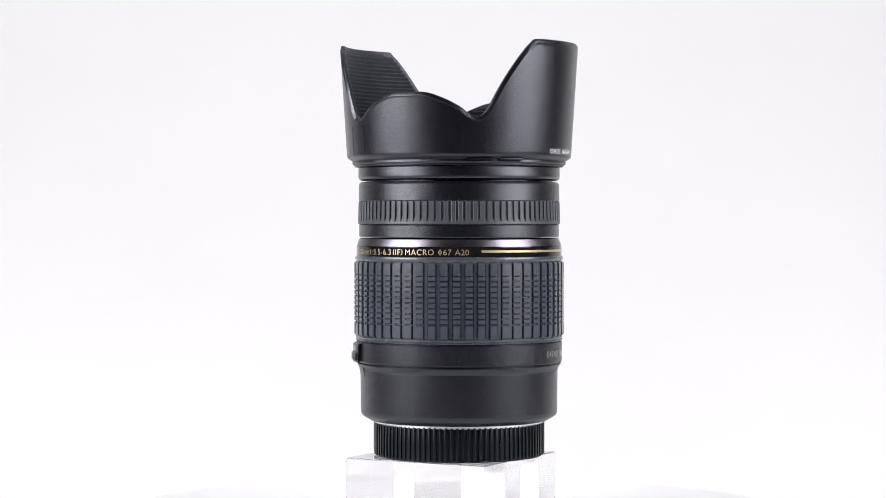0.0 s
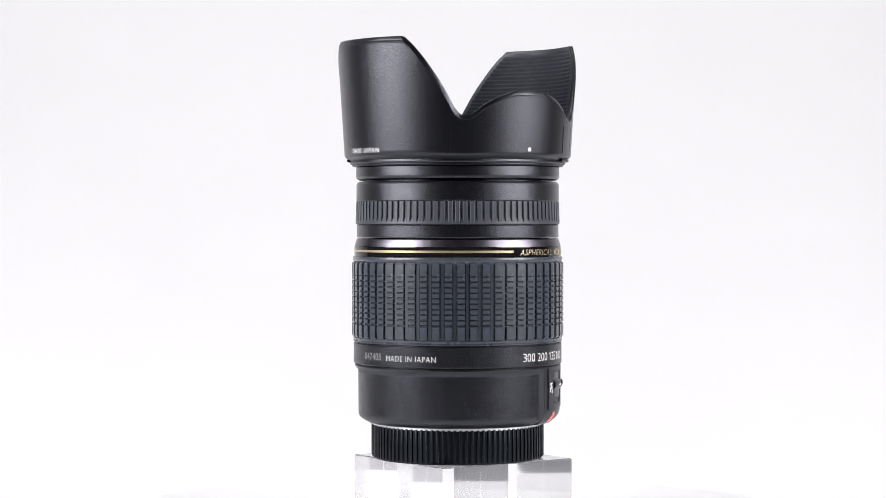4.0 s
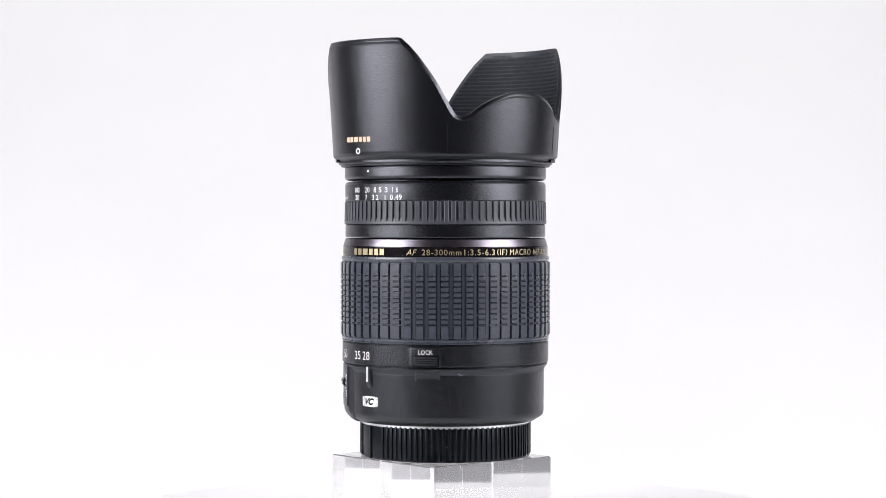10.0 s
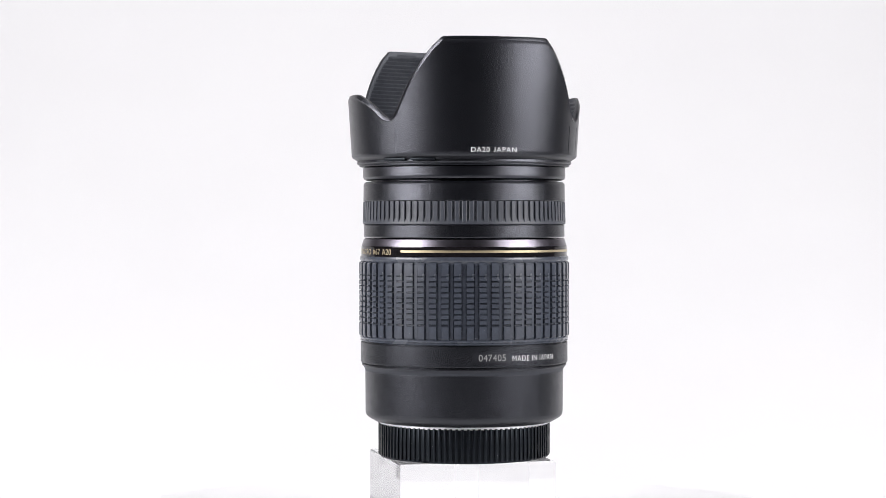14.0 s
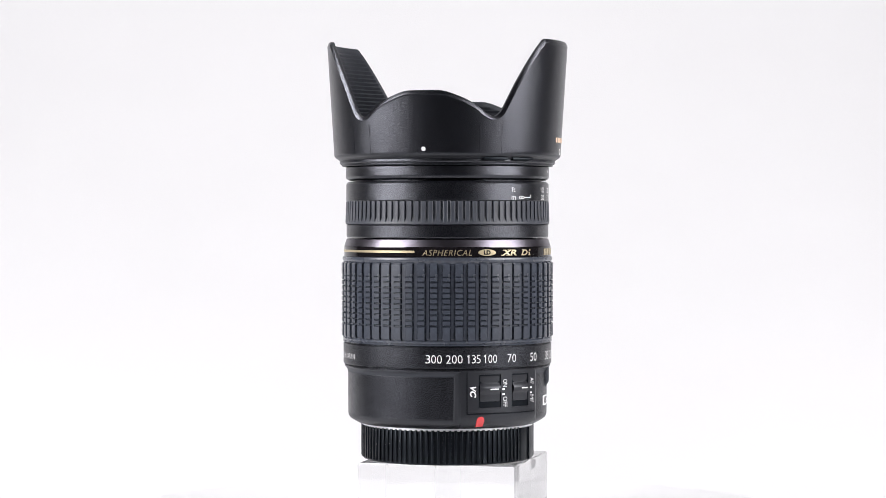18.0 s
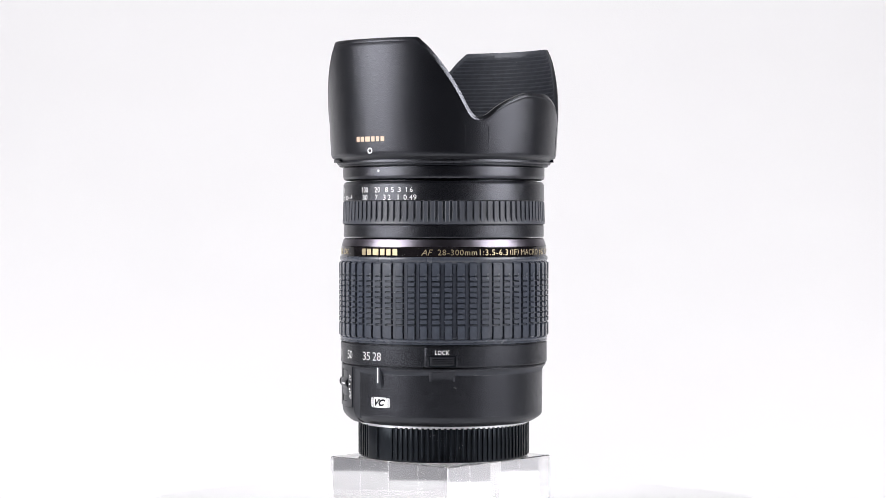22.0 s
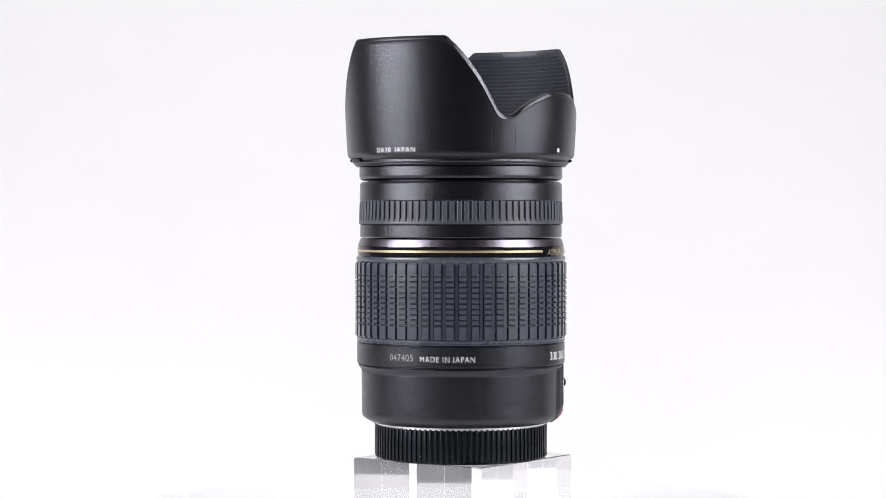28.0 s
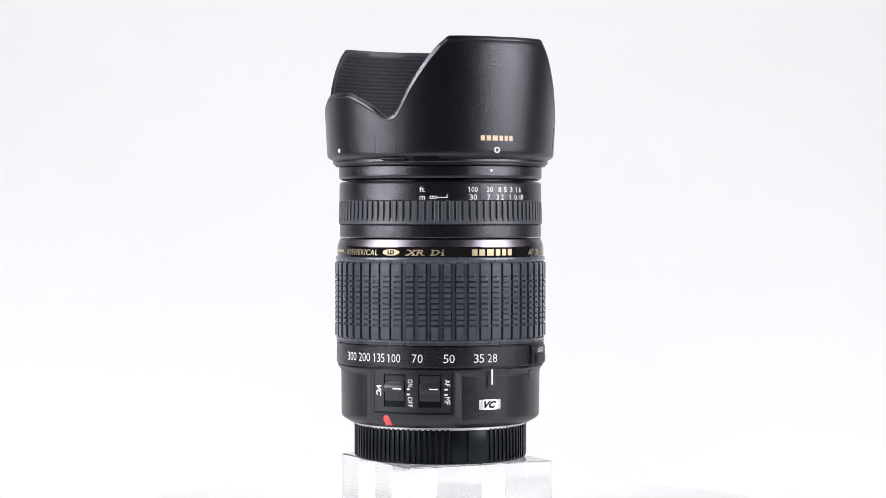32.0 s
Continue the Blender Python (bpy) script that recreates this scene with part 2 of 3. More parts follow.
# ---- the studio ----
def studio():
    prof = [(-0.26, 0.0), (0.15, 0.0), (0.2, 0.0), (0.24, 0.0)]
    prof += [(0.24 + 0.8 * math.sin(radians(4.5 * k)), 0.8 - 0.8 * math.cos(radians(4.5 * k))) for k in range(1, 21)]
    prof += [(1.04, 2.1)]
    verts, faces = [], []
    for y, z in prof:
        half = 0.33 + 0.84 * min(1.0, max(0.0, (y - 0.15) / 0.35))
        verts += [(-half, y, z), (half, y, z)]
    faces = [(2 * i, 2 * i + 1, 2 * i + 3, 2 * i + 2) for i in range(len(prof) - 1)]
    bm = mesh_from(verts, faces)
    g = bmesh.ops.extrude_face_region(bm, geom=list(bm.faces))
    for v in g["geom"]:
        if isinstance(v, bmesh.types.BMVert):
            v.co += Vector((0, 0.004 if v.co.z > 0.4 else 0.0, -0.004))
    ob = finish("backdrop", bm, CLOTH, sharp=40)
    tagged(ob, "seamless white cloth sweep behind and under the turntable", "backdrop", kind="structure")

    def slab(name, lo, hi, label, mat=ROOM):
        vs = [(x, y, z) for x in (lo[0], hi[0]) for y in (lo[1], hi[1]) for z in (lo[2], hi[2])]
        fs = [(0, 1, 3, 2), (4, 6, 7, 5), (0, 4, 5, 1), (2, 3, 7, 6), (0, 2, 6, 4), (1, 5, 7, 3)]
        tagged(finish(name, mesh_from(vs, fs), mat), label, "wall" if "wall" in name else name, kind="structure")

    slab("table", (-1.1, -0.86, -0.04), (1.1, 0.26, -0.006), "dark grey laminate table top under the sweep", TABLE)
    slab("floor", (-2.6, -2.6, -0.90), (2.6, 2.6, -0.80), "dark grey studio floor under the sweep")
    slab("ceiling", (-2.6, -2.6, 2.6), (2.6, 2.6, 2.7), "dark grey studio ceiling")
    slab("wall_north", (-2.6, 2.6, -0.90), (2.6, 2.7, 2.7), "dark grey studio wall")
    slab("wall_south", (-2.6, -2.7, -0.90), (2.6, -2.6, 2.7), "dark grey studio wall")
    slab("wall_west", (-2.7, -2.6, -0.90), (-2.6, 2.6, 2.7), "dark grey studio wall")
    slab("wall_east", (2.6, -2.6, -0.90), (2.7, 2.6, 2.7), "dark grey studio wall")


studio()


def turntable():
    base = tagged(new("turntable"), "round white plastic turntable on the white sweep", "turntable")
    part("platter", lathe([(0.01, 25.6), (138, 25.6), (139.5, 25.3), (140.3, 24.2), (140.3, 14.5), (139.3, 13.6), (0.01, 13.6)], 160, closed=False), PLATTER, base)
    part("foot", lathe([(0.01, 13.5), (98, 13.5), (100, 12.7), (100, 0.6), (98, 0.1), (0.01, 0.1)], 96, closed=False), PLATTER, base)
    return base


def acrylic_block():
    bm = bmesh.new()
    bmesh.ops.create_cube(bm, size=1.0)
    for v in bm.verts:
        v.co = Vector((v.co.x * 0.02886, v.co.y * 0.02886, v.co.z * 0.0237 + 0.01185))
    bmesh.ops.bevel(bm, geom=[e for e in bm.edges if min(v.co.z for v in e.verts) > 0.01], offset=0.0004, segments=1, affect="EDGES")
    ob = finish("acrylic_block", bm, ACRYLIC, sharp=10)
    ob.visible_shadow = False
    return tagged(ob, "clear acrylic block with polished edges under the rear cap", "display block", "four acrylic blocks")


# ---- the photographic lens ----
LOW, TALL = 64.5, 154.5   # middles of the hood's low and tall petals
EDGE = [(0, 152.35), (25.0, 152.35), (26.6, 152.0), (28, 151.0), (30.8, 149.1), (36.6, 143.9), (43.4, 136.6), (48.2, 130.4), (51, 126.7), (53, 124.9), (55.3, 124.1),
        (57.9, 124.4), (60.5, 125.5), (64, 127.5), (69.5, 129.8), (75, 131.5), (79, 132.5), (82, 132.92), (84, 133.0), (90, 133.0)]


def petal_edge(th):
    d = abs((th - TALL + 90) % 180 - 90)
    for (a, za), (b, zb) in zip(EDGE, EDGE[1:]):
        if d <= b:
            i = EDGE.index((a, za))
            pa = EDGE[i - 1] if i else (-b, zb)
            pb = EDGE[i + 2] if i + 2 < len(EDGE) else (180 - a, za)
            t = (d - a) / (b - a)
            ma = (zb - pa[1]) / (b - pa[0]) * (b - a)
            mb = (pb[1] - za) / (pb[0] - a) * (b - a)
            return za * (2 * t**3 - 3 * t**2 + 1) + ma * (t**3 - 2 * t**2 + t) + zb * (3 * t**2 - 2 * t**3) + mb * (t**3 - t**2)
    return EDGE[-1][1]


def hood_radius(z):
    return 41.75 + (z - 110.7) * 0.0625


def hood(base):
    n = 720
    step = 360 / n
    edge = [petal_edge(i * step) for i in range(n)]
    slope = [math.hypot(1, (edge[(i + 1) % n] - edge[i - 1]) / (2 * radians(step) * 43.3)) for i in range(n)]
    rows = []
    # outside, from the collar up to the petals' edge
    for r, z in ((36.5, 106.8), (38.7, 106.8), (38.95, 107.1), (38.95, 107.25), (38.95, 108.2), (38.95, 108.35), (39.2, 108.6), (39.4, 108.74), (41.1, 109.87), (41.3, 110.0), (41.75, 110.7)):
        rows.append([(r, z)] * n)
    for k in range(1, 31):
        row = []
        for i in range(n):
            z = 110.7 + (edge[i] - 1.45 * slope[i] - 110.7) * k / 30
            row.append((hood_radius(z), z))
        rows.append(row)
    for inset, dz in ((0.05, 1.36), (0.46, 0.13), (0.58, 0.0), (1.55, 0.0), (1.75, 0.2)):
        rows.append([(hood_radius(edge[i]) - inset, edge[i] - dz * slope[i]) for i in range(n)])
    # inside, with fine level ridges
    z = 151.6
    flip = 0
    while z > 107:
        row = []
        for i in range(n):
            top = edge[i] - 0.3 * slope[i]
            fade = min(1.0, max(0.0, (edge[i] - 0.45 * slope[i] - z) / 1.3))    # a plain lip follows the edge
            row.append((hood_radius(min(z, top)) - 1.75 - 0.3 * flip * fade, min(z, top)))
        rows.append(row)
        z -= (0.5, 0.95)[flip]
        flip = 1 - flip
    verts = [polar(i * step, *row[i]) for row in rows for i in range(n)]
    faces = []
    for j in range(len(rows) - 1):
        a, b = j * n, (j + 1) * n
        faces += [(a + i, a + (i + 1) % n, b + (i + 1) % n, b + i) for i in range(n)]
    me_bm = mesh_from(verts, faces)
    bmesh.ops.remove_doubles(me_bm, verts=me_bm.verts, dist=2e-6)
    ob = part("hood", me_bm, CRINKLE, base, "petal-shaped crinkled black plastic lens hood, ridged inside")
    ob.data.materials.append(SATIN)
    ob.data.materials.append(INNER)
    ob.data.materials.append(CAP)
    ob.data.materials.append(MATT_CRINKLE)
    for p in ob.data.polygons:
        r = math.hypot(p.center.x, p.center.y) / MM
        zc = p.center.z / MM
        # duller blacks on the collar's underside and low band imitate their shade
        if zc < 107.05:
            p.material_index = 3
        elif zc < 108.62 and r > 38:
            p.material_index = 4
        elif zc < 110.75:
            p.material_index = 1
        elif r < hood_radius(zc) - 1.2:
            p.material_index = 2
        elif r < hood_radius(zc) - 0.52:
            p.material_index = 1
    # flex seams beside each notch; black slabs paint the shade of release slots under two of them
    for k in range(4):
        mid = (97.2, 29.05, 209.05, 277.2)[k]
        part("flex_tab", draped(mid - 5.8, mid + 5.8, [110.9 + 1.05 * q for q in range(11)], lambda z: hood_radius(z) + 0.06, 0.1, 0.15), CRINKLE, ob)
        for a in (mid - 5.8, mid + 5.8):
            part("seam", draped(a - 0.13, a + 0.13, [110.95 + 1.03 * q for q in range(11)], lambda z: hood_radius(z) + 0.12, 0.12, 0.05), SATIN, ob, "thin raised moulding seam")
    for mid in (109.0, 289.0):
        for a, b in ((-15.2, -1.6), (1.6, 15.0)):
            part("slot_shade", patch(mid + a, mid + b, 108.55, 109.35, 39.0, 40.95, 0.02), CAP, ob, "thin black slab painted as the shade in a release slot")
    # printed marks
    widths = [(0, 12.5), (17, 30), (35, 51.5), (56.5, 68), (73, 83.5), (88.5, 100)]
    for a, b in widths:
        part("maker_mark", plate(144.6 + 0.178 * a, 144.6 + 0.178 * b, 115.4, 117.2, 42.17, 0.05), COPPER, ob, "pale copper bar")
    part("ring_mark", ring_mark(153.5, 112.1, 41.92, 1.12, 0.66), WHITE, ob, "white ring")
    part("dot_mark", ring_mark(64.2, 112.3, 41.92, 0.78, 0), WHITE, ob, "white dot")
    lettering("lettering", "DA20", 321.9, 331.0, 111.3, 113.05, 41.9, WHITE, ob, "white letters DA20")
    lettering("lettering", "JAPAN", 333.0, 344.9, 111.3, 113.05, 41.9, WHITE, ob, "white letters JAPAN")


def front_barrel(base):
    ob = part("front_barrel", lathe([(33, 106.7), (37.1, 106.7), (37.5, 106.4), (37.55, 103.0), (37.2, 102.2), (36.3, 101.7), (34.6, 101.6), (34.5, 98), (33, 98)]), CRINKLE, base)
    part("dot_mark", ring_mark(153.9, 104.9, 37.52, 0.5, 0), WHITE, ob, "white dot")
    part("front_plate", lathe([(0.01, 104), (33.2, 104), (33.2, 103), (0.01, 103)], 96, closed=False), INNER, base)


def focus_ring(base):
    ob = part("focus_ring", lathe([(33.5, 101.2), (36.2, 101.2), (36.9, 100.9), (37.35, 100.2), (37.42, 94.3), (37.2, 94.0), (33.5, 94.0)]), CRINKLE, base)
    for words, a, b, row in (("100", 140.0, 145.6, 0), ("20", 150.9, 155.0, 0), ("8", 158.4, 160.4, 0), ("5", 162.2, 164.2, 0), ("3", 166.5, 168.5, 0), ("1.6", 171.1, 175.4, 0),
                             ("30", 140.8, 145.2, 1), ("7", 151.4, 153.2, 1), ("3", 157.0, 158.8, 1), ("2", 160.2, 162.1, 1), ("0.49", 170.1, 177.6, 1),
                             ("ft", 113.4, 116.3, 0)):
        lettering("distance_number", words, a, b, (97.1, 94.35)[row], (99.0, 96.25)[row], 37.42, WHITE, ob, "white print " + words)
    lettering("distance_unit", "m", 113.5, 116.4, 94.35, 95.75, 37.42, WHITE, ob, "white print m")
    part("distance_number", plate(166.55, 167.0, 94.35, 96.25, 37.42), WHITE, ob, "white print 1")
    part("infinity_mark", ring_mark(120.05, 95.2, 37.42, 0.72, 0.42, 0.85), WHITE, ob)
    part("infinity_mark", ring_mark(122.15, 95.2, 37.42, 0.72, 0.42, 0.85), WHITE, ob)
    part("infinity_line", plate(123.3, 128.6, 95.05, 95.3, 37.42), WHITE, ob)
    part("infinity_line", plate(128.3, 128.7, 95.05, 96.2, 37.42), WHITE, ob)
    # rubber grip with upright ribs that run out towards the lower edge
    grip = part("focus_grip", lathe([(34, 93.95), (36.85, 93.95), (36.9, 93.2), (36.95, 88.0), (37.65, 86.2), (37.6, 85.6), (37.2, 85.45), (34, 85.45)]), FOCUS_RUBBER, base, "ribbed grey-black rubber focus grip")
    w = 1.32
    prof = [(93.9, 37.44), (92.0, 37.52), (88.5, 37.6), (86.4, 37.66)]
    verts = []
    for z, r in prof:
        for s, rr in ((-w, 36.9), (-w * 0.92, r - 0.12), (-w * 0.7, r), (w * 0.7, r), (w * 0.92, r - 0.12), (w, 36.9)):
            verts.append(polar(s, rr, z))
    faces = [(6 * j + i, 6 * j + i + 1, 6 * j + i + 7, 6 * j + i + 6) for j in range(3) for i in range(5)]
    faces += [tuple(range(6)), tuple(range(18, 24))]
    rib = part("rib", mesh_from(verts, faces), FOCUS_RUBBER, grip)
    rib.rotation_euler = (0, 0, radians(2.73))
    around("rib", rib, [2.73 + 4.0 * k for k in range(1, 90)], grip)
    part("focus_collar", lathe([(34, 85.4), (37.0, 85.4), (37.25, 85.1), (37.28, 81.0), (37.0, 80.6), (34, 80.6)]), CRINKLE, base)


def name_ring(base):
    ob = part("name_ring", lathe([(34, 80.2), (36.9, 80.2), (37.25, 80.0), (37.75, 78.6), (38.05, 77.5), (34, 77.5)]), DARK_METAL, base, "glossy dark violet metal ring")
    band = part("name_band", lathe([(34, 77.46), (38.16, 77.46), (38.2, 77.3), (38.2, 73.8), (34, 73.8)]), LACQUER, base, "gloss black band with gold lettering")
    r = 38.22
    for words, a, b, slant in (("ASPHERICAL", 62.3, 88.9, 0.25), ("XR", 105.9, 115.9, 0.25), ("D", 119.6, 124.5, 0.25), ("AF", 180.6, 186.8, 0.3), ("28-300mm", 189.5, 210.8, 0),
                               ("1:3.5-6.3", 212.4, 229.8, 0), ("(IF)", 231.2, 237.8, 0), ("MACRO", 239.6, 256.2, 0), ("67", 261.3, 265.8, 0), ("A20", 267.6, 275.2, 0)):
        lettering("lettering", words, a, b, 74.4, 76.5, r, GOLD, band, "gold letters " + words, slant, bold=0.03 if words in ("XR", "D") else 0.0)
    part("lettering", ring_mark(259.6, 75.45, r, 0.72, 0.42), GOLD, band, "gold diameter sign")
    part("lettering", plate(259.4, 259.8, 74.3, 76.6, r), GOLD, band, "gold diameter sign")
    for a, b, z in ((105.7, 107.7, 74.4), (109.1, 111.1, 74.4), (106.7, 108.6, 76.22), (109.9, 111.5, 76.22), (111.0, 113.1, 74.4), (114.7, 116.4, 74.4), (111.7, 113.4, 76.22),
                    (119.3, 121.5, 74.4), (120.1, 122.0, 76.22)):
        part("serif", plate(a, b, z, z + 0.28, r), GOLD, band, "gold serif of a letter")
    for a, b, z0, z1 in ((125.0, 127.0, 74.4, 74.66), (125.55, 126.55, 74.66, 75.62), (125.2, 126.55, 75.4, 75.62), (125.8, 126.9, 75.98, 76.5)):
        part("lettering", plate(a, b, z0, z1, r), GOLD, band, "gold stroke of the letter i")
    part("oval_mark", oval(97.4, 75.5, r, 3.4, 1.12), GOLD, band, "gold oval")
    lettering("lettering", "LD", 95.4, 99.4, 74.75, 76.3, r + 0.06, CAP, band, "black letters LD", bold=0.06)
    widths = [(0, 12.5), (17, 30), (35, 51.5), (56.5, 68), (73, 83.5), (88.5, 100)]
    for a, b in widths:
        part("maker_mark", plate(141.9 + 0.2495 * a, 141.9 + 0.2495 * b, 74.35, 76.65, r), GOLD, band, "gold bar")
    part("gold_line", plate(282.0, 418.0, 75.35, 76.2, r, 0.04), GOLD, band, "thin gold line round the back")


def zoom_ring(base):
    core = part("zoom_grip", lathe([(34, 73.75), (38.2, 73.75), (38.6, 73.5), (38.75, 72.9), (38.7, 72.5), (38.66, 72.35), (37.95, 71.4), (37.95, 44.45), (38.58, 43.7), (38.6, 43.5),
                                    (38.52, 43.15), (38.2, 43.0), (38.2, 42.8), (38.56, 42.65), (38.56, 42.4), (38.3, 42.2), (34, 42.2)]), RUBBER, base, "ribbed grey-black rubber zoom grip")
    pitch = 360 / 54
    w = 2.06

    def bar(z0, z1, chamfer0=0.22, chamfer1=0.22, name="rib"):
        verts = []
        for z, r, ww in ((z0, 37.4, w * 1.01), (z0, 38.95 - chamfer0, w), (z0 + chamfer0, 39.05, w * 0.91), (z1 - chamfer1, 39.05, w * 0.91), (z1, 38.95 - chamfer1, w), (z1, 37.4, w * 1.01)):
            verts += [polar(-ww, r, z), polar(-ww * 0.5, r + (0.02 if r > 39 else 0), z), polar(ww * 0.5, r + (0.02 if r > 39 else 0), z), polar(ww, r, z)]
        # the sides
        faces = [(4 * j + i, 4 * j + i + 1, 4 * j + i + 5, 4 * j + i + 4) for j in range(5) for i in range(3)]
        faces += [(0, 4, 8, 12, 16, 20), (3, 7, 11, 15, 19, 23)]
        return part(name, mesh_from(verts, faces), RUBBER, core)

    proto = [bar(66.85, 71.75, 0.22, 0.6), bar(43.85, 49.0, 0.7, 0.22)]
    z = 66.7
    for k in range(9):
        proto.append(bar(z - 1.56, z, 0.14, 0.14, "grip_block"))
        z -= 1.95
    phase = 1.87

    # a lower strip runs between each two ribs, with sloping ends
    verts = []
    for z, r in ((44.1, 37.95), (44.8, 38.4), (71.0, 38.4), (71.65, 37.95)):
        verts += [polar(-1.0, r - 0.25, z), polar(-0.9, r, z), polar(0.9, r, z), polar(1.0, r - 0.25, z)]
    faces = [(4 * j + i, 4 * j + i + 1, 4 * j + i + 5, 4 * j + i + 4) for j in range(3) for i in range(3)]
    strip = part("groove_strip", mesh_from(verts, faces), RUBBER, core)
    strip.rotation_euler = (0, 0, radians(phase + pitch / 2))
    around("groove_strip", strip, [phase + pitch * (k + 0.5) for k in range(1, 54)], core)
    for p in proto:
        p.rotation_euler = (0, 0, radians(phase))
        around(p.name.split(".")[0], p, [phase + pitch * k for k in range(1, 54)], core)


def scale_ring(base):
    ob = part("scale_ring", lathe([(34, 42.15), (37.5, 42.15), (37.5, 41.75), (38.25, 41.75), (38.4, 41.55), (38.42, 34.6), (38.36, 34.35), (38.2, 34.2), (37.2, 34.2), (37.2, 33.5), (34, 33.5)]), MATT_CRINKLE, base)
    for words, a, b in (("300", 64.1, 72.9), ("200", 75.1, 83.8), ("135", 86.1, 93.6), ("100", 95.2, 103.0), ("70", 109.6, 115.4), ("50", 126.4, 132.4), ("35", 142.9, 148.8), ("28", 150.8, 156.6)):
        lettering("focal_number", words, a, b, 36.1, 39.1, 38.42, WHITE, ob, "white number " + words, bold=-0.008)
    part("serial_plate", plate(322.9, 343.5, 35.95, 39.6, 38.40, 0.05), SATIN, ob, "smooth black plate")
    lettering("serial_number", "047405", 326.3, 341.4, 36.5, 38.95, 38.46, GREY, ob, "grey stamped number 047405")
    lettering("lettering", "MADE IN JAPAN", 345.3, 375.0, 36.35, 38.35, 38.42, WHITE, ob, "white letters MADE IN JAPAN", bold=-0.012)
    # the lock slider
    lock = part("lock_housing", patch(182.2, 201.4, 34.25, 41.4, 37.8, 39.6, 0.9), MATT_CRINKLE, base, "raised black lock housing")
    lettering("lettering", "LOCK", 188.2, 195.6, 38.8, 40.35, 39.6, WHITE, lock, "white letters LOCK", bold=0.01)
    # no hollow: a flush black slab paints the shade round the slider
    part("recess_shade", patch(185.0, 199.0, 34.4, 38.4, 39.3, 39.66, 0.05), CAP, lock)
    btn = part("lock_slider", patch(185.6, 198.4, 34.9, 38.0, 39.3, 39.85, 0.15), SATIN, lock)
    for k in range(4):
        part("ridge", patch(186.0, 198.0, 35.2 + 0.72 * k, 35.6 + 0.72 * k, 39.7, 40.25, 0.12), SATIN, btn)


def rear_barrel(base):
    ob = part("rear_barrel", lathe([(34, 30.98), (36.75, 30.98), (36.77, 30.6), (36.66, 16.0), (34, 16.0)]), MATT_CRINKLE, base)
    part("base_ring", lathe([(34, 15.98), (36.62, 15.98), (36.6, 15.6), (36.5, 14.9), (36.1, 14.2), (35.3, 13.6), (34.2, 12.95), (33.2, 12.35), (31, 12.35)]), SATIN, ob, "smooth rounded lower rim")
    part("rim", lathe([(34, 33.75), (37.8, 33.75), (37.97, 33.6), (37.97, 33.15), (37.8, 32.95), (34, 32.95)]), MATT_CRINKLE, ob)

    def slope_radius(z):
        u = min(1.0, max(0.0, (32.95 - z) / 1.95))
        return 37.8 - 1.04 * math.sin(u * math.pi / 2) ** 0.8

    part("shoulder", lathe([(34, 32.94)] + [(slope_radius(z), z) for z in (32.94, 32.65, 32.35, 32.05, 31.75, 31.45, 31.2, 31.0)] + [(34, 31.0)]), INNER, ob, "smooth sloping shoulder", 50)
    part("barrel_fill", draped(184.2, 199.4, [33.2, 32.8, 32.2, 31.7, 31.2, 30.7, 30.2, 29.7, 29.2, 28.9], lambda z: 37.45 - 0.63 * (lambda u: u * u * (3 - 2 * u))(min(1.0, max(0.0, (33.2 - z) / 3.9))), 0.5, 0.6), MATT_CRINKLE, ob, sharp=60)
    # smooth switch zone, with a plate in it

    def zone_radius(z):
        return 37.75 if z > 17.5 else 37.75 - 3.45 * ((17.5 - z) / 5.1) ** 2.2

    part("switch_zone", draped(81.6, 134.0, [33.72, 33.7] + [17.5 - 0.46 * k for k in range(12)], zone_radius, 1.3, 1.4), SATIN, ob, "smooth black raised field")
    # soft slopes from the raised field down to the crinkled barrel
    for a, b in ((131.7, 137.6), (83.9, 78.4)):
        verts, faces = [], []
        zs = [33.6, 31.5, 30.8, 29, 26, 23, 20, 17.5, 16.5, 15.6, 14.9, 14.4]
        for z in zs:
            for k in range(7):
                u = k / 6
                s = u * u * (3 - 2 * u)
                verts.append(polar(a + (b - a) * u, (zone_radius(z) + 0.01) * (1 - s) + 36.2 * s + (0.5 if k < 6 else 0) * s, z))
        for j in range(len(zs) - 1):
            faces += [(7 * j + i, 7 * j + i + 1, 7 * j + i + 8, 7 * j + i + 7) for i in range(6)]
        part("field_slope", mesh_from(verts, faces), SATIN, ob, "smooth sloping edge of the raised field", 60)
    part("plate_gap", plate(86.1, 131.4, 17.7, 33.65, 37.75, 0.04), CAP, ob, "dark joint round the switch plate")

    def breaks(*pairs):
        out = []
        for a in pairs:
            out += [a - 0.05, a + 0.05]
        return out

    ths = [86.6, 86.9] + breaks(92.9, 105.7, 113.0, 125.4) + [130.6, 130.9]
    fine = []
    for a, b in zip(ths, ths[1:]):
        k = max(1, int((b - a) / 1.5))
        fine += [a + (b - a) * i / k for i in range(k)]
    fine.append(ths[-1])
    zs = [18.05, 18.3, 20.1, 20.2, 31.9, 32.0, 33.3, 33.5]

    def depth(a, z):
        slot = (92.9 < a < 105.7 or 113.0 < a < 125.4) and 20.15 < z < 31.95
        rim = a < 86.7 or a > 130.8 or z < 18.1 or z > 33.45
        return 37.72 if slot else 37.7 if rim else 38.1

    verts = [polar(a, depth(a, z), z) for z in zs for a in fine]
    n = len(fine)
    faces = [(j * n + i, j * n + i + 1, (j + 1) * n + i + 1, (j + 1) * n + i) for j in range(len(zs) - 1) for i in range(n - 1)]
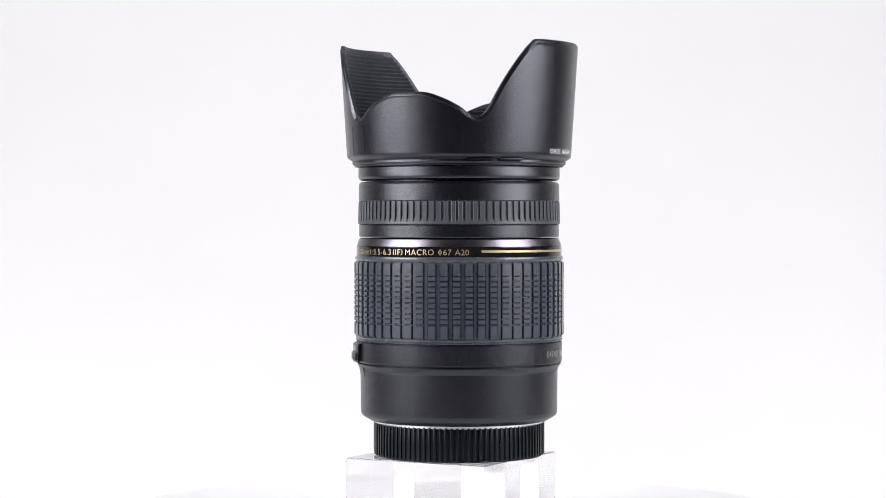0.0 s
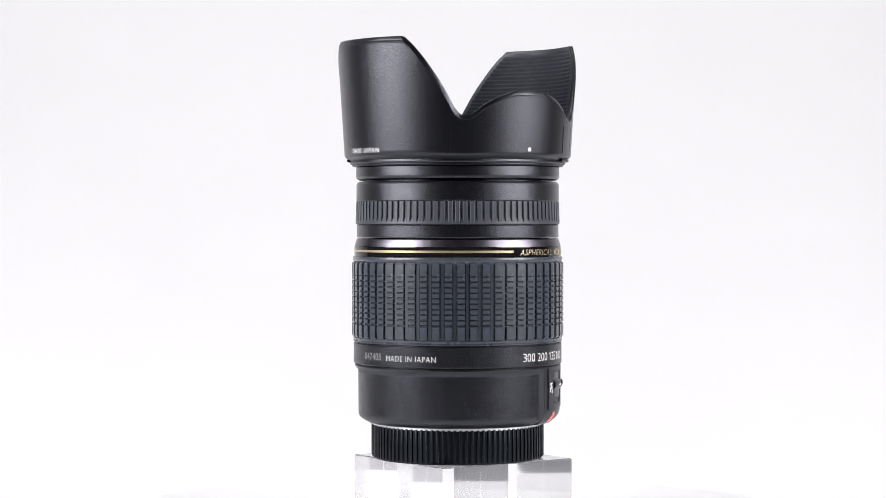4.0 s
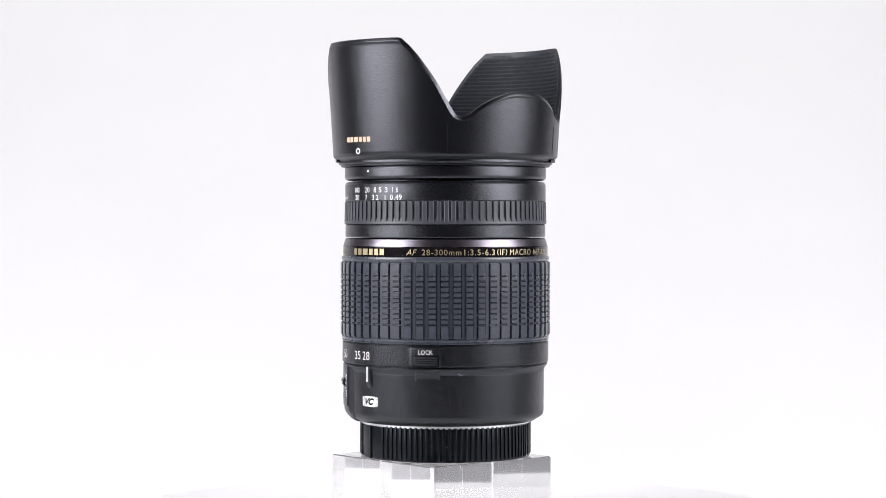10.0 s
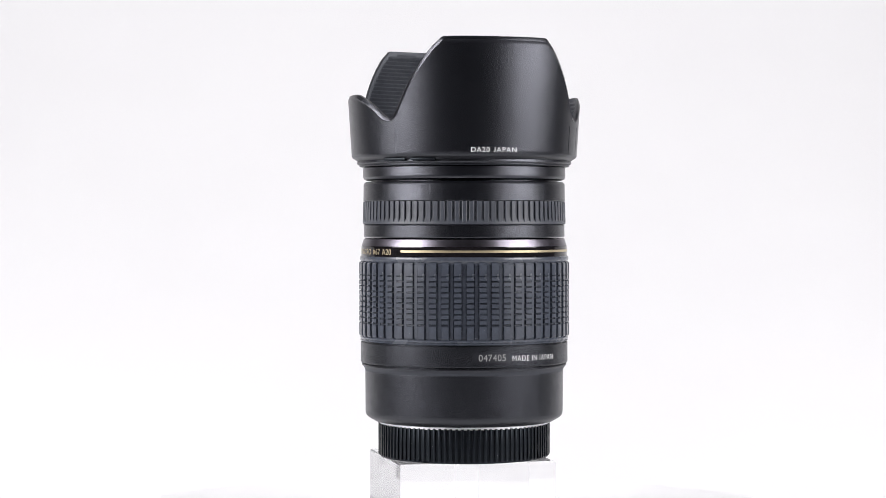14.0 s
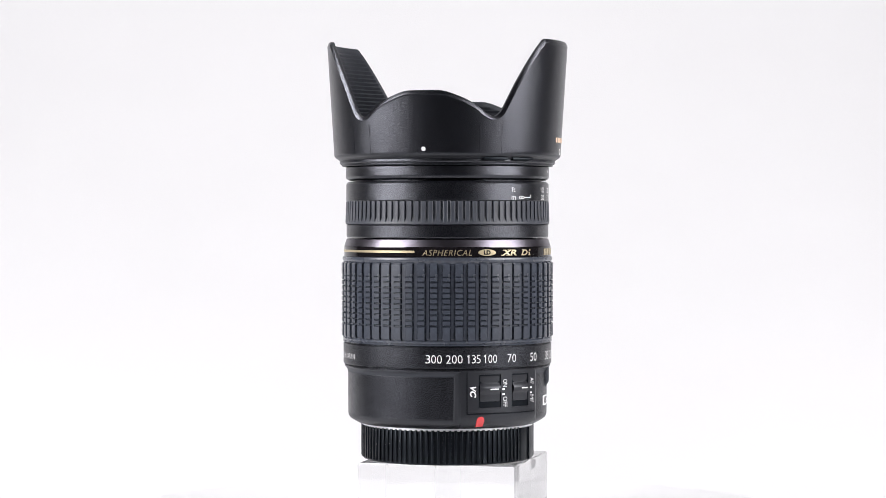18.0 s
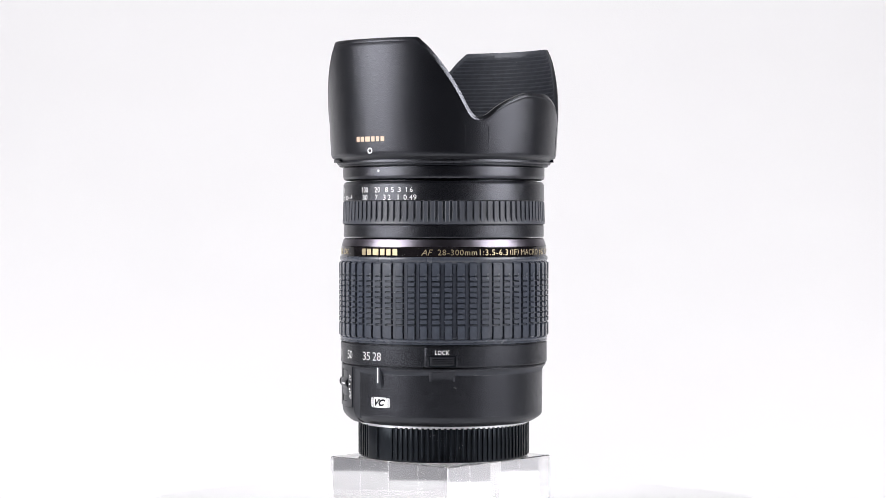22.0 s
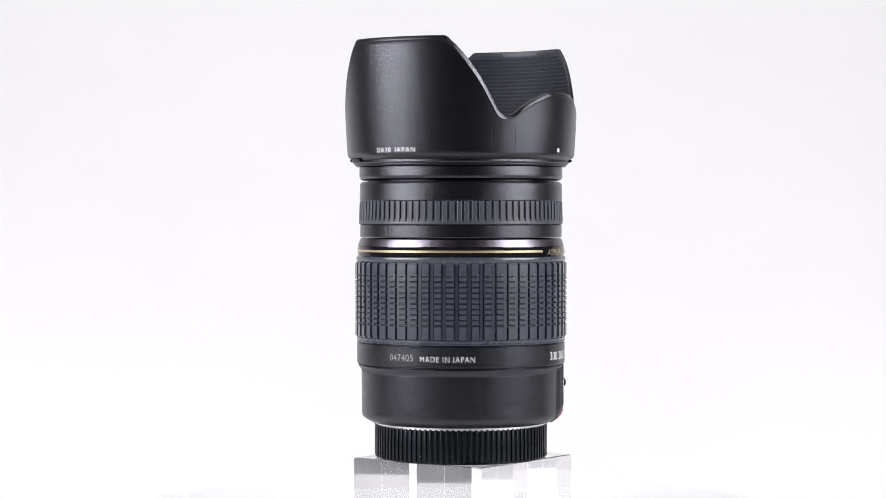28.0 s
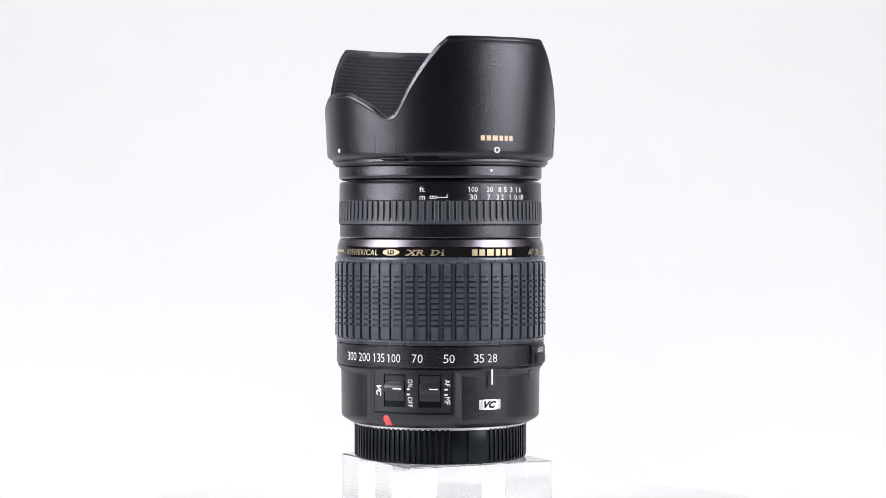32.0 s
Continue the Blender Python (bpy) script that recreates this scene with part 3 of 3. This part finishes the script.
    panel = part("switch_plate", mesh_from(verts, faces), SATIN, ob, "black switch plate with two slots")
    prof = [(31.6, 36.4), (31.6, 37.7), (31.3, 37.95), (29.6, 37.9), (29.0, 37.8), (28.5, 38.05), (27.7, 38.75), (27.2, 38.9), (26.3, 38.9), (25.9, 38.78), (25.3, 38.3), (25.0, 38.1), (24.6, 38.05), (22.8, 38.1), (22.4, 37.95), (22.25, 37.7), (22.25, 36.4)]
    for a, b, l0, l1 in ((93.5, 105.1, 98.9, 103.9), (113.6, 124.8, 119.0, 123.5)):
        verts, m = [], 9
        for z, r in prof:
            verts += [polar(a + (b - a) * i / (m - 1), r - (0.12 if i in (0, m - 1) else 0), z) for i in range(m)]
        faces = [(j * m + i, j * m + i + 1, (j + 1) * m + i + 1, (j + 1) * m + i) for j in range(len(prof) - 1) for i in range(m - 1)]
        faces += [tuple(j * m for j in range(len(prof))), tuple(j * m + m - 1 for j in range(len(prof)))]
        s = part("switch_slider", mesh_from(verts, faces), SLIDER, panel, "black sliding switch with a white line")
        part("white_line", plate(l0, l1, 26.5, 26.95, 38.9, 0.05), WHITE, panel, "white line")
    r = 38.1
    lettering("lettering", "VC", 87.9, 91.3, 23.8, 27.8, r, WHITE, panel, "white letters VC", 0.3, down=True, bold=0.04)
    lettering("lettering", "ON", 107.1, 109.8, 27.4, 30.1, r, WHITE, panel, "white letters ON", down=True)
    lettering("lettering", "OFF", 107.1, 109.8, 20.2, 23.9, r, WHITE, panel, "white letters OFF", down=True)
    lettering("lettering", "AF", 127.2, 130.1, 27.8, 30.1, r, WHITE, panel, "white letters AF", down=True)
    lettering("lettering", "MF", 127.2, 130.1, 21.2, 23.9, r, WHITE, panel, "white letters MF", down=True)
    for a, b in ((106.6, 108.2), (127.0, 128.7)):
        for z0 in (24.45, 26.3):
            part("tick_mark", plate(a, b, z0, z0 + 0.6, r), WHITE, panel, "white tick")
    # index line on its drop-shaped ridge, badge, mount mark
    verts, faces = [], []
    zs = [33.7, 32.0, 30.5, 29.0, 27.5, 27.0, 26.6, 26.2, 25.9, 25.65, 25.5]
    across = (-1.0, -0.8, -0.6, 0.0, 0.6, 0.8, 1.0)
    for z in zs:
        f = 1.0 if z > 27.2 else math.sqrt(max(0.0, 1 - ((27.2 - z) / 1.72) ** 2))
        for u in across:
            low = abs(u) > 0.9
            top = 36.7 + 1.3 * min(1.0, (z - 25.5) / 2.4) * (0.9 if abs(u) > 0.7 else 1.0)
            verts.append(polar(154.0 + 2.3 * f * u * (1.0 if z < 29 else 0.9), 36.6 if low else top, z))
    for j in range(len(zs) - 1):
        faces += [(7 * j + i, 7 * j + i + 1, 7 * j + i + 8, 7 * j + i + 7) for i in range(6)]
    idx = part("index_ridge", mesh_from(verts, faces), INNER, ob, "smooth drop-shaped ridge", 60)
    part("index_line", plate(153.45, 154.35, 28.0, 33.5, 38.02), WHITE, idx, "white index line")
    badge = part("badge", patch(148.9, 158.9, 18.9, 22.7, 36.4, 36.74, 0.05, 0.7), WHITE, ob, "white stabiliser badge with striped ends")
    lettering("lettering", "VC", 150.0, 157.8, 19.5, 22.1, 36.76, CAP, badge, "black letters VC", 0.4, bold=0.05)
    for k in range(3):
        for s in (-1, 1):
            a = 153.9 + s * (5.38 + 0.6 * k)
            part("stripe", plate(a - 0.17, a + 0.17, 18.95 + 0.12 * k, 22.65 - 0.12 * k, 36.7), WHITE, badge)
    zs = [13.2 + 0.27 * k for k in range(15)]
    bm = draped(-2.3, 2.3, zs, lambda z: zone_radius(z) + 0.22, 0.3, 0.25)
    for v in bm.verts:   # rounded head
        z = v.co.z / MM
        if z > 15.4:
            v.co.y *= math.sqrt(max(0.0, 1 - ((z - 15.4) / 1.6) ** 2)) * 0.97 + 0.03
    bmesh.ops.rotate(bm, verts=bm.verts, cent=(0, 0, 0), matrix=Matrix.Rotation(radians(94.1), 3, "Z"))
    part("mount_mark", bm, RED, ob, "glossy red mount mark")


def rear_cap(base):
    part("mount_flange", lathe([(30, 12.4), (31.6, 12.4), (31.6, 11.25), (30, 11.25)]), SILVER, base, "bright metal mount flange")
    cap = part("rear_cap", lathe([(0.01, 11.2), (31.2, 11.2), (31.42, 11.0), (31.42, -0.4), (31.1, -0.95), (30.6, -1.1), (0.01, -1.1)], 192, closed=False), CAP, base, "ribbed glossy black rear cap")
    w = 0.95
    verts = []
    for z, r in ((-0.4, 31.62), (0.1, 31.88), (11.3, 31.88), (11.58, 31.73)):
        for s, rr in ((-w, 31.1), (-w * 0.9, r - 0.06), (-w * 0.7, r), (w * 0.7, r), (w * 0.9, r - 0.06), (w, 31.1)):
            verts.append(polar(s, rr, z))
    faces = [(6 * j + i, 6 * j + i + 1, 6 * j + i + 7, 6 * j + i + 6) for j in range(3) for i in range(5)] + [tuple(range(6)), tuple(range(18, 24))]
    rib = part("rib", mesh_from(verts, faces), CAP, cap)
    rib.rotation_euler = (0, 0, radians(2.45))
    around("rib", rib, [2.45 + 3.75 * k for k in range(1, 96) if not 131.0 < 2.45 + 3.75 * k < 157.5], cap)
    part("smooth_field", patch(132.0, 156.5, -0.4, 11.3, 31.1, 31.83, 0.15), CAP, cap)
    part("key_rib", patch(142.6, 144.2, -0.75, 11.3, 31.5, 32.33, 0.15), CAP, cap)


def dust(base):
    rnd = random.Random(7)
    verts, faces = [], []
    zones = ((112, 150, 42.0, 44.3), (46, 71, 39.08, 39.08), (1, 11, 31.93, 31.93), (17, 30, 36.75, 36.8), (74, 77, 38.22, 38.22))
    for k in range(170):
        z0, z1, ra, rb = zones[rnd.choice((0, 1, 1, 1, 2, 2, 2, 3, 4))]
        z, th, s = rnd.uniform(z0, z1), rnd.uniform(0, 360), rnd.choice((0.03, 0.04, 0.05, 0.08)) * rnd.uniform(0.7, 1.2)
        r = ra + (rb - ra) * (z - z0) / (z1 - z0) + 0.03
        i = len(verts)
        for q in range(5):
            t = rnd.uniform(-0.3, 0.3) + q * 1.257
            verts.append(polar(th + math.degrees(s * math.cos(t) / r), r + 0.02, z + s * math.sin(t) * rnd.uniform(0.7, 1.5)))
        faces.append(tuple(range(i, i + 5)))
    # two curled lint fibres on the rear barrel
    for th, z, r, size in ((210.5, 31.3, 37.45, 1.0), (199.5, 26.6, 36.78, 1.1)):
        i = len(verts)
        for q in range(9):
            u = q / 8
            x, y = size * (u - 0.5) * 1.6, size * 0.45 * math.sin(2.2 * math.pi * u + 0.6) * (1 - 0.5 * u)
            verts += [polar(th + math.degrees(x / r), r + 0.05, z + y - 0.02), polar(th + math.degrees(x / r), r + 0.05, z + y + 0.02)]
        faces += [(i + 2 * q, i + 2 * q + 1, i + 2 * q + 3, i + 2 * q + 2) for q in range(8)]
    tagged(part("dust", mesh_from(verts, faces), DUST, base, "tiny pale dust specks"), kind="stuff")


def photo_lens():
    base = tagged(new("camera_lens"), "black zoom lens standing on its rear cap, petal hood fitted", "camera lens")
    hood(base)
    front_barrel(base)
    focus_ring(base)
    name_ring(base)
    zoom_ring(base)
    scale_ring(base)
    rear_barrel(base)
    rear_cap(base)
    dust(base)
    base.scale = (1, 1, 0.994)
    return base


platter = turntable()
cubes = [acrylic_block()]
cubes += [copy_thing(cubes[0], pose(0, 0, 0)) for k in range(3)]
lens = photo_lens()


def motions():
    """The platter, the cubes and the lens turn together about the platter's axis."""
    times = [0.4 * k for k in range(81)]
    stand = pose(0.0, 0.0043, 0.0256, 0, 0, 61.7)
    seats = [(cube, stand @ pose(x, y, 0)) for cube, (x, y) in zip(cubes, ((-0.01445, -0.01445), (0.01445, -0.01445), (0.01445, 0.01445), (-0.01445, 0.01445)))]
    for thing, place in (*seats, (platter, pose(0, 0, 0)), (lens, pose(0.00266, 0.0037, 0.05043))):
        walk(thing, [(t, pose(0, 0, 0, 0, 0, TURN * t) @ place) for t in times])


motions()
